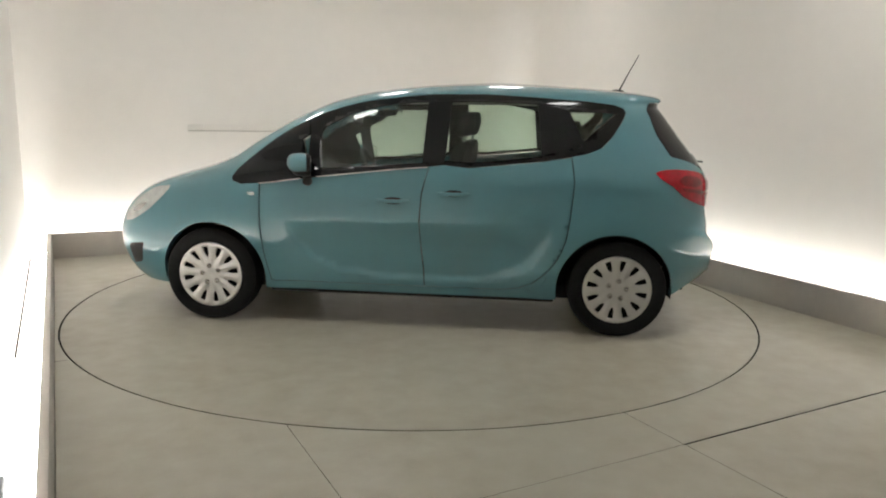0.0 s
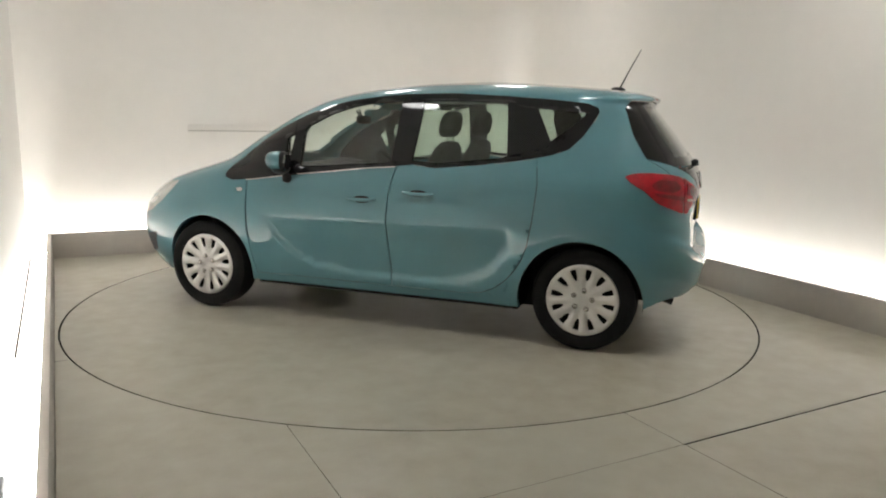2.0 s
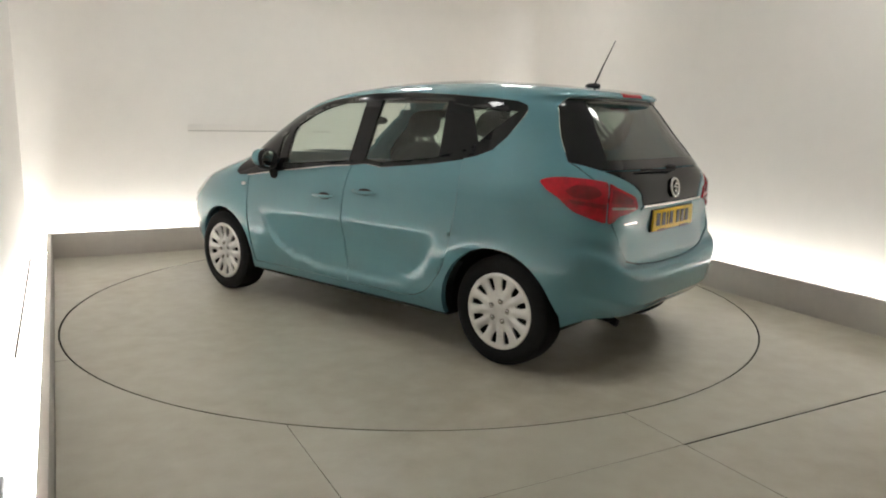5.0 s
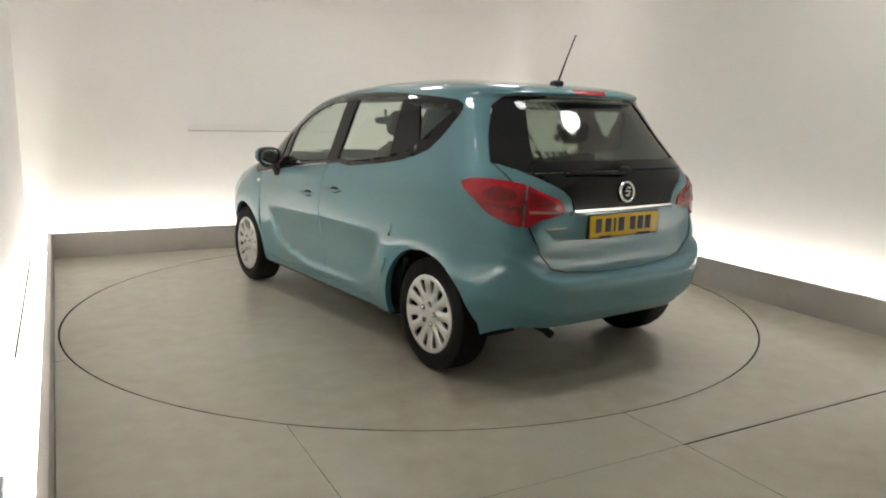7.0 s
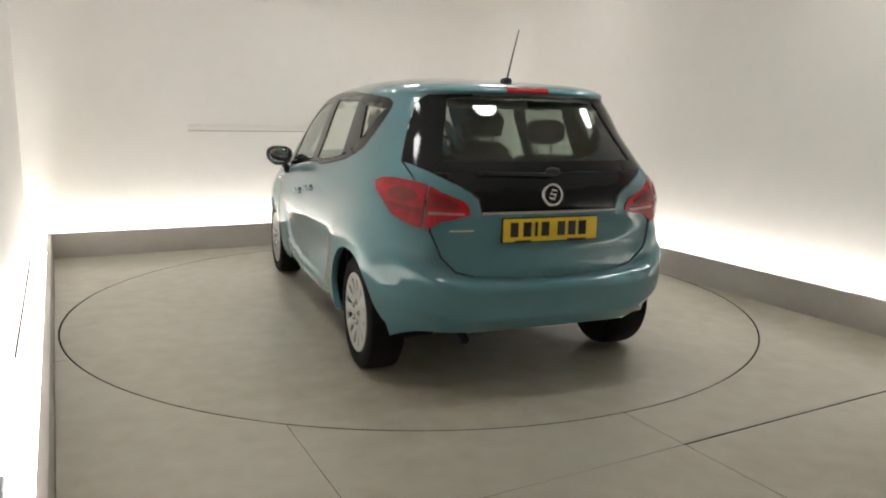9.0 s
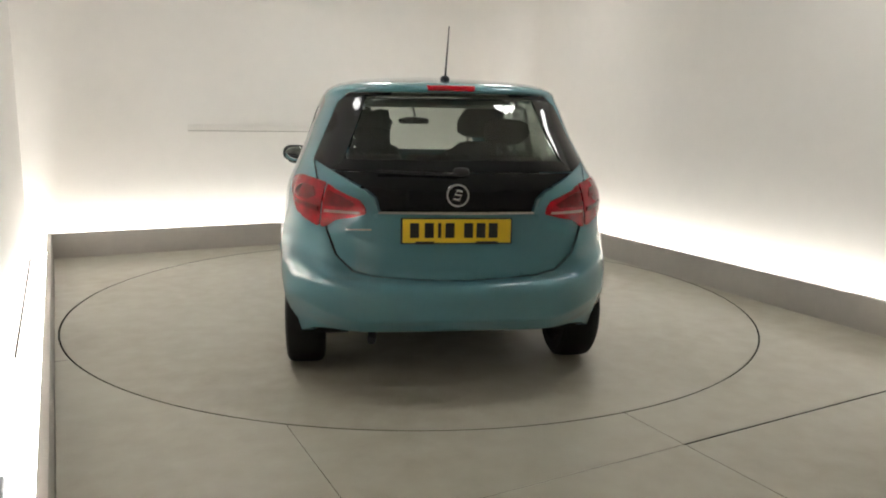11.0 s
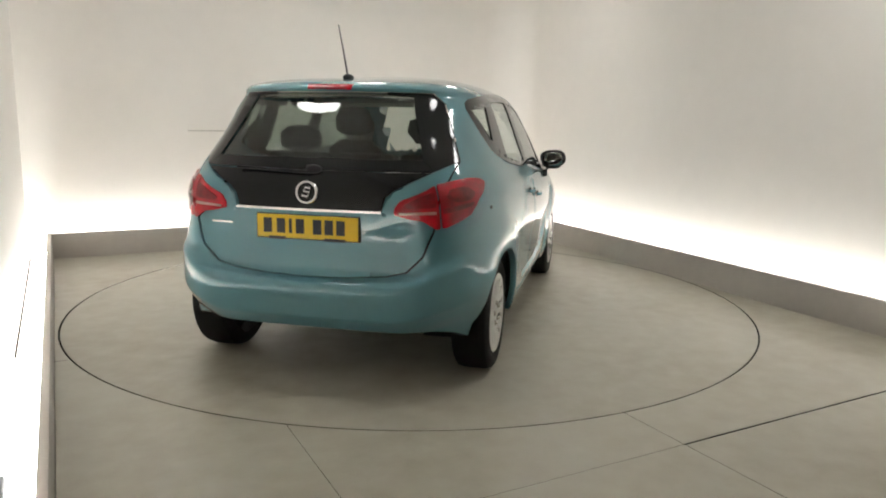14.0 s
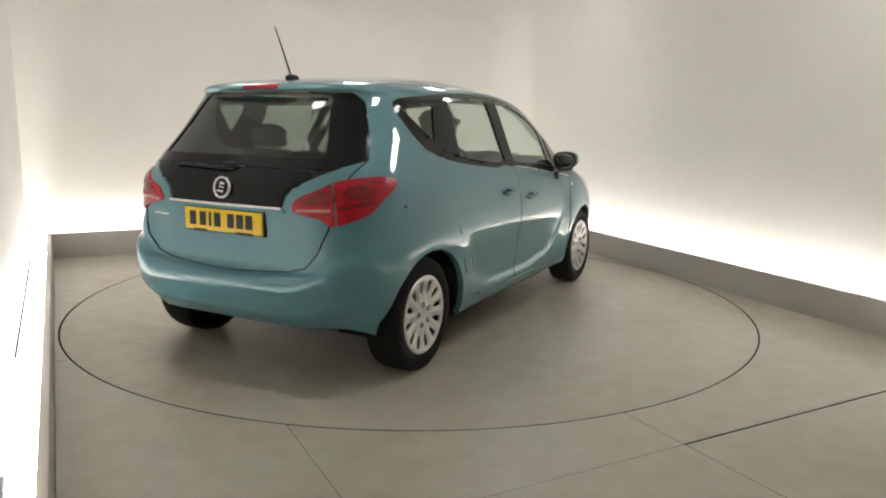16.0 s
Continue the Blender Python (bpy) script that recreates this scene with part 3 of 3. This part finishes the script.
        part("lamp_bowl", skin(rounded([(1.78, .77), (1.88, .745), (1.92, .69), (1.83, .71)], .03), "side", .009, .01, .02, flip), CHROME, lamp)
        part("fog_lamp_surround", skin(rounded([(1.98, .47), (1.82, .50), (1.86, .36), (1.96, .33)], .03), "side", .003, .02, .03, flip), BLACKPLASTIC, car, "black fog lamp surround")
        # side repeater
        part("side_repeater", skin(rounded([(1.055, .862), (1.01, .866), (1.005, .846), (1.04, .842)], .006), "side", .007, .02, .02, flip), CHROME, car, "small bright side repeater")
        # lower sill strip
        part("sill", skin([(.92, .236), (.90, .278), (-.60, .278), (-.71, .292), (-.79, .326), (-.86, .38), (-.90, .43), (-.93, .38), (-.945, .236)], "side", .002, .03, .08, flip), PAINT, car)
        # door mirrors: painted cap in front, black housing behind and below
        def housing(cx, cy, cz, sx, sy, sz, lo, hi):
            b = blob(0, 0, 0, sx, sy, sz, 2.5)
            for v in b.verts:
                v.co.x = min(max(v.co.x, lo), hi)
                v.co = Vector((cx + v.co.x - .30 * v.co.y, sg * (cy + v.co.y), cz + v.co.z * (1 + .9 * v.co.y)))
            return b
        mirror = part("door_mirror", housing(.680, .935, 1.064, .088, .100, .060, -.046, 1), PAINT, car, "teal capped door mirror with black housing")
        part("mirror_housing", housing(.680, .935, 1.062, .090, .103, .064, -.062, -.040), BLACKPLASTIC, mirror, "black mirror housing")
        part("mirror_glass", housing(.612, .935, 1.055, .004, .080, .054, -1, 1), MIRRORGLASS, mirror, "mirror glass")
        part("mirror_base", housing(.665, .925, 1.020, .072, .080, .042, -.05, 1), BLACKPLASTIC, mirror, "black lower mirror housing")
        part("mirror_arm", tube([(.655, sg * .825, .935), (.655, sg * .875, .945), (.652, sg * .905, .995)], .036, 12, .8), BLACKPLASTIC, mirror, "black mirror arm")


def build_tail(car):
    glass = mirrored([(0, 1.475), (.512, 1.4695), (.568, 1.424), (.685, 1.142), (.64, 1.118), (.60, 1.098), (0, 1.098)])
    panel = mirrored([(0, 1.092), (.592, 1.092), (.43, 1.015), (.385, .975), (.368, .912), (0, .912)])
    gate = mirrored([(0, .905), (.376, .905), (.393, .972), (.436, 1.007), (.664, 1.126), (.684, 1.134), (.662, 1.05), (.632, .95), (.617, .82), (.573, .703), (.496, .624), (.40, .600), (.20, .584), (0, .578)])
    ob = part("rear_window", skin(glass, "tail", -.009, .004, .04, bevel=False), DARKGLASS, car, "smoked rear window glass")
    ob.visible_shadow = False
    part("window_border", skin([(.513, 1.4705), (.569, 1.4245), (.687, 1.142), (.60, 1.10), (.54, 1.15), (.455, 1.37), (.43, 1.45), (.30, 1.463), (.30, 1.4735)], "tail", -.001, .003, .04, bevel=False), BLACKGLOSS, car, "black printed window border")
    part("window_border", skin([(.513, 1.4705), (.569, 1.4245), (.687, 1.142), (.60, 1.10), (.54, 1.15), (.455, 1.37), (.43, 1.45), (.30, 1.463), (.30, 1.4735)], "tail", -.001, .003, .04, True, False), BLACKGLOSS, car, "black printed window border")
    part("window_border", skin(mirrored([(0, 1.15), (.536, 1.15), (.60, 1.099), (0, 1.099)]), "tail", -.0015, .003, .04, bevel=False), BLACKGLOSS, car, "black printed window border")
    gatepart = part("tailgate", skin(gate, "tail", 0.0, .03), PAINT, car, "teal metallic painted tailgate")
    part("black_panel", skin(panel, "tail", -.001, .02), BLACKGLOSS, gatepart, "gloss black panel under the rear window")
    part("chrome_strip", skin(mirrored([(0, .910), (.37, .912), (.372, .901), (0, .897)]), "tail", .010, .02, .02, bevel=False), CHROME, gatepart, "chrome strip over the plate")
    x = float(surface(math.pi, 0.99)[0])
    badge = part("round_badge", lathe([(.042, 0), (.055, 0), (.0585, -.006), (.055, -.012), (.046, -.012), (.042, -.006)], 40, "Y", True), CHROME, gatepart, "round chrome badge")
    part("badge_disc", lathe([(.01, -.004), (.042, -.004), (.042, 0), (.01, 0)], 32), BLACKGLOSS, badge)
    part("badge_mark", tube([(-.022, -.008, -.016), (.006, -.008, -.022), (.018, -.008, 0), (-.012, -.008, .004), (-.006, -.008, .024), (.022, -.008, .018)], .007, 8), CHROME, badge)
    badge.matrix_basis = Matrix.Translation((x - .001, 0, .988)) @ Matrix.Rotation(radians(-90), 4, "Z") @ Matrix.Rotation(radians(-8), 4, "X")
    # plate with plain bars
    xp = float(surface(math.pi, .82)[0]) - .012
    plate = part("number_plate", box(xp - .006, xp + .004, -.262, .262, .762, .875, .003), YELLOW, gatepart, "yellow rear plate with black bars")
    for k, y in enumerate((.205, .135, .085, .035, -.055, -.115, -.175)):
        half = .008 if k == 2 else .022
        part("bar", box(xp - .0085, xp - .0055, y - half, y + half, .786, .858, .001, 1), PLATEINK, plate)
    for y0, y1 in ((.11, .20), (-.20, -.09)):
        part("bar", box(xp - .0085, xp - .004, y0, y1, .755, .769, .001, 1), PLATEINK, plate)
    part("plate_backing", box(xp + .003, xp + .05, -.27, .27, .755, .88, .004), BLACKPLASTIC, gatepart)
    part("name_badge", skin([(.53, .818), (.53, .826), (.41, .826), (.41, .818)], "tail", .004, .006, .03), CHROME, gatepart, "small chrome lettering bar")
    xw = float(surface(math.pi, 1.105)[0])
    wiper = part("rear_wiper", tube([(xw - .012, -.02, 1.105), (xw - .03, .0, 1.085), (xw - .028, .10, 1.088), (xw - .022, .38, 1.10)], .009, 8, .7), BLACKPLASTIC, car, "black rear wiper arm")
    part("wiper_pivot", blob(xw - .012, -.02, 1.098, .022, .04, .022, 2.4), BLACKPLASTIC, wiper)
    # raised brake lamp in the spoiler
    part("brake_lamp", skin(mirrored([(0, 1.515), (.122, 1.514), (.118, 1.486), (0, 1.486)]), "tail", .008, .03, .03), REDLENS, car, "red raised brake lamp")
    # exhaust
    part("exhaust", tube([(-1.2, .40, .265), (-1.66, .40, .272), (-1.76, .40, .266), (-1.815, .405, .250)], .022, 14), UNDER, car, "sooty dark exhaust pipe")
    # fuel flap lock on the right-hand quarter panel
    part("flap_lock", skin(rounded([(-1.492, .900), (-1.492, .917), (-1.512, .917), (-1.512, .900)], .006), "side", .002, .01, .02, True, False), UNDER, car, "small dark flap lock")
    # aerial
    zr = 1.545
    aerial = part("aerial", tube([(-1.365, 0, zr + .02), (-1.42, 0, 1.68), (-1.49, 0, 1.815)], .0055, 8, .5), BLACKPLASTIC, car, "thin black roof aerial")
    part("aerial_foot", blob(-1.355, 0, zr + .012, .05, .024, .02, 2.3), BLACKPLASTIC, aerial)


def build_wheels(car):
    tyre_profile = [(.195, .075), (.215, .092), (.25, .100), (.285, .097), (.303, .083), (.309, .055), (.310, 0), (.309, -.055), (.303, -.083), (.28, -.098), (.22, -.095), (.19, -.07)]
    first = None
    for x, sg in ((1.322, 1), (1.322, -1), (-1.322, 1), (-1.322, -1)):
        wheel = new("wheel")
        wheel.parent = car
        turn = 0.0 if sg > 0 else math.pi
        wheel.matrix_basis = Matrix.Translation((x, sg * (.782 if x > 0 else .750), .309)) @ Matrix.Rotation(turn, 4, "Z") @ Matrix.Rotation(.13 * x * sg, 4, "Y")
        if first:
            for ch in first.children:
                c = ch.copy()
                scene.collection.objects.link(c)
                c.parent = wheel
            continue
        first = wheel
        part("tyre", lathe(tyre_profile, 64, "Y", True), RUBBER, wheel, "black rubber tyre")
        part("rim", lathe([(.20, .03), (.20, -.07), (.05, -.06), (.03, .03)], 40, "Y"), UNDER, wheel, "dark steel rim")
        part("hubcap", hubcap(), SILVER, wheel, "silver plastic hubcap with twelve slots", 30)
        for k in range(5):
            a = math.pi / 2 + 2 * math.pi * k / 5
            nut = blob(.058 * math.cos(a), .094, .058 * math.sin(a), .010, .010, .010, 2.2, 12)
            part("nut_cap", nut, CHROME, wheel)
            part("nut_recess", lathe([(.012, .0925), (.0155, .0940), (.0155, .088), (.012, .088)], 16, "Y", True), STEEL, wheel).matrix_basis = Matrix.Translation((.058 * math.cos(a), 0, .058 * math.sin(a)))


def hubcap():
    """A dished disc with twelve slots between its spokes and a rolled rim."""
    def height(r):
        return float(np.interp(r, [0, .045, .08, .11, .175, .200, .212, .218], [.088, .090, .092, .088, .094, .099, .097, .088]))
    radii = [.012, .045, .08, .108, .119, .134, .158, .178, .187, .200, .212, .218]
    per = 16
    n = 12 * per
    bm = bmesh.new()
    top, low = [], []
    for r in radii:
        top.append([])
        low.append([])
        for i in range(n):
            ph = (i % per) / per - .5
            a = 2 * math.pi * i / n + math.pi / 2 - math.pi / 12
            rib = .006 * math.cos(2 * math.pi * ph) if .10 < r < .19 else 0.0
            c, s = r * math.cos(a), r * math.sin(a)
            top[-1].append(bm.verts.new((c, height(r) - rib * 0.6, s)))
            low[-1].append(bm.verts.new((c, height(r) - .014, s)))

    def open_cell(k, i):
        j = i % per
        if radii[k] < .119 or radii[k + 1] > .187:
            return False
        return (6 <= j <= 9) if radii[k] < .134 else (5 <= j <= 10)
    for k in range(len(radii) - 1):
        for i in range(n):
            j = (i + 1) % n
            if open_cell(k, i):
                continue
            bm.faces.new((top[k][i], top[k][j], top[k + 1][j], top[k + 1][i]))
            bm.faces.new((low[k][i], low[k + 1][i], low[k + 1][j], low[k][j]))
            if open_cell(k, j):
                bm.faces.new((top[k][j], low[k][j], low[k + 1][j], top[k + 1][j]))
            if open_cell(k, i - 1):
                bm.faces.new((top[k][i], top[k + 1][i], low[k + 1][i], low[k][i]))
            if k + 1 < len(radii) - 1 and open_cell(k + 1, i):
                bm.faces.new((top[k + 1][i], top[k + 1][j], low[k + 1][j], low[k + 1][i]))
            if k > 0 and open_cell(k - 1, i):
                bm.faces.new((top[k][i], low[k][i], low[k][j], top[k][j]))
    for i in range(n):
        j = (i + 1) % n
        bm.faces.new((top[-1][i], top[-1][j], low[-1][j], low[-1][i]))
    bm.faces.new(top[0]), bm.faces.new(low[0])
    return bm


def build_cabin(car):
    part("floor_pan", box(-1.12, 1.70, -.58, .58, .175, .28, .02), UNDER, car, "dark underbody")
    part("floor_pan", box(-1.72, -1.125, -.55, .55, .27, .33, .02), UNDER, car, "dark underbody")
    part("rear_axle", tube([(-1.322, -.64, .30), (-1.322, .64, .30)], .045, 14), UNDER, car, "dark rear axle beam")
    part("floor_pan", box(-.93, .93, -.82, .82, .205, .27, .01), UNDER, car, "dark underbody")
    part("boot_floor", box(-1.80, -1.0, -.55, .55, .55, .60, .01), CABIN, car)
    for x in (1.305, -1.30):
        for sg in (1, -1):
            bm = bmesh.new()
            prev = None
            for a in np.linspace(-.14, math.pi + .14, 30):
                p = [bm.verts.new((x + .365 * math.cos(a), sg * y, .300 + .365 * math.sin(a))) for y in (.52, .79)]
                if prev:
                    bm.faces.new((prev[0], prev[1], p[1], p[0]))
                prev = p
            bmesh.ops.solidify(bm, geom=bm.faces[:], thickness=-.008)
            part("wheel_arch_liner", bm, UNDER, car)
            part("arch_wall", box(x - .34, x + .34, sg * .535 - .01, sg * .535 + .01, .32, .62), UNDER, car)
    # roof lining
    bm = bmesh.new()
    ang = np.linspace(0, 2 * math.pi, 97)[:-1]
    rows = [[bm.verts.new(p) for p in surface(ang, np.full(96, z), -.042)] for z in (1.47, 1.50, 1.53, 1.555, 1.575, 1.59, 1.60)]
    for p, q in zip(rows, rows[1:]):
        for i in range(96):
            bm.faces.new((p[i], p[(i + 1) % 96], q[(i + 1) % 96], q[i]))
    bm.faces.new(rows[-1])
    part("roof_lining", bm, LINING, car, "pale beige fabric roof lining")
    # dashboard, wheel, seats
    part("dashboard", prism(rounded([(1.25, .60), (1.25, .98), (1.0, 1.0), (.74, .95), (.66, .85), (.70, .60)], .06), -.70, .70, "Y"), CABIN, car, "grey moulded dashboard")
    ring = lathe([(.165 + .016 * math.cos(a), .016 * math.sin(a)) for a in np.linspace(0, 2 * math.pi, 9)[:-1]], 36, "Y", True)
    wheel = part("steering_wheel", ring, CABIN, car, "dark steering wheel")
    part("wheel_spokes", box(-.16, .16, -.012, .012, -.03, .03, .008), CABIN, wheel)
    wheel.matrix_basis = Matrix.Translation((.50, -.36, .95)) @ Matrix.Rotation(radians(90), 4, "Z") @ Matrix.Rotation(radians(25), 4, "X")
    first = None
    for y in (.36, -.36):
        seat = new("front_seat")
        seat.parent = car
        seat.matrix_basis = pose(0, y, 0)
        if first:
            for ch in first.children:
                c = ch.copy()
                scene.collection.objects.link(c)
                c.parent = seat
            continue
        first = seat
        part("cushion", blob(.22, 0, .56, .27, .24, .10, 4), FABRIC, seat, "dark fabric seat cushion")
        part("seat_base", box(.0, .42, -.2, .2, .27, .50, .03), CABIN, seat)
        back = blob(0, 0, 0, .075, .235, .33, 3.5)
        for v in back.verts:
            v.co = Vector((-.13 + v.co.x - .28 * (v.co.z + .3), v.co.y * (1 - .18 * max(0, v.co.z)), .87 + v.co.z))
        part("backrest", back, FABRIC, seat, "dark fabric seat back")
        head = blob(0, 0, 0, .055, .135, .085, 3.0)
        for v in head.verts:
            v.co = Vector((-.31 + v.co.x - .2 * v.co.z, v.co.y, 1.31 + v.co.z))
        part("headrest", head, FABRIC, seat, "dark fabric headrest")
        for s in (.06, -.06):
            part("headrest_post", tube([(-.30, s, 1.14), (-.31, s, 1.28)], .007, 8), CHROME, seat)
    bench = new("rear_seat")
    bench.parent = car
    part("cushion", box(-.98, -.52, -.62, .62, .48, .64, .05), FABRIC, bench, "dark fabric bench cushion")
    for y0, y1 in ((.21, .62), (-.20, .20), (-.62, -.21)):
        back = box(-.06, .06, y0 + .005, y1 - .005, -.30, .34, .04, 3)
        for v in back.verts:
            v.co = Vector((-1.0 + v.co.x - .25 * v.co.z, v.co.y, .80 + v.co.z))
        part("backrest", back, FABRIC, bench, "dark fabric bench back")
    for y, z in ((.40, 1.22), (-.40, 1.28)):
        part("headrest", blob(-1.10, y, z, .045, .13, .075, 3), FABRIC, bench, "dark fabric headrest")
        for d in (.05, -.05):
            part("headrest_post", tube([(-1.09, y + d, 1.08), (-1.10, y + d, z - .03)], .007, 8), CHROME, bench)
    mirror = part("rear_view_mirror", blob(.52, 0, 1.33, .018, .115, .032, 3.2), BLACKPLASTIC, car, "black rear-view mirror")
    part("mirror_stem", tube([(.53, 0, 1.34), (.57, 0, 1.40)], .010, 8), BLACKPLASTIC, mirror)
    # inner door cards and headlining
    for sg in (1, -1):
        for x0, x1, top in ((-.06, .93, .93), (-.88, -.09, .98)):
            part("door_card", box(x0, x1, sg * .80 - .015, sg * .80 + .015, .30, top, .012), CABIN, car)


def build_car():
    car = tagged(new("car"), "teal metallic compact family car with silver hubcaps", "car")
    build_shell(car)
    build_sides(car)
    build_tail(car)
    build_wheels(car)
    build_cabin(car)
    return car


build_room()
build_lights()
TURNTABLE = build_turntable()
CAR = build_car()


def heading(t):
    """The car's heading in the room, in degrees, as the turntable turns."""
    return 171.93 - 26.0 - 6.968 * t - 0.0048 * (t - 8) ** 2


def motions():
    times = [0.5 * k for k in range(33)]
    offset = pose(-0.075, -0.013, 0)
    walk(CAR, [(t, pose(0, 0, 0, 0, 0, heading(t)) @ offset) for t in times])
    walk(TURNTABLE, [(t, pose(0, 0, 0, 0, 0, heading(t))) for t in times])


motions()
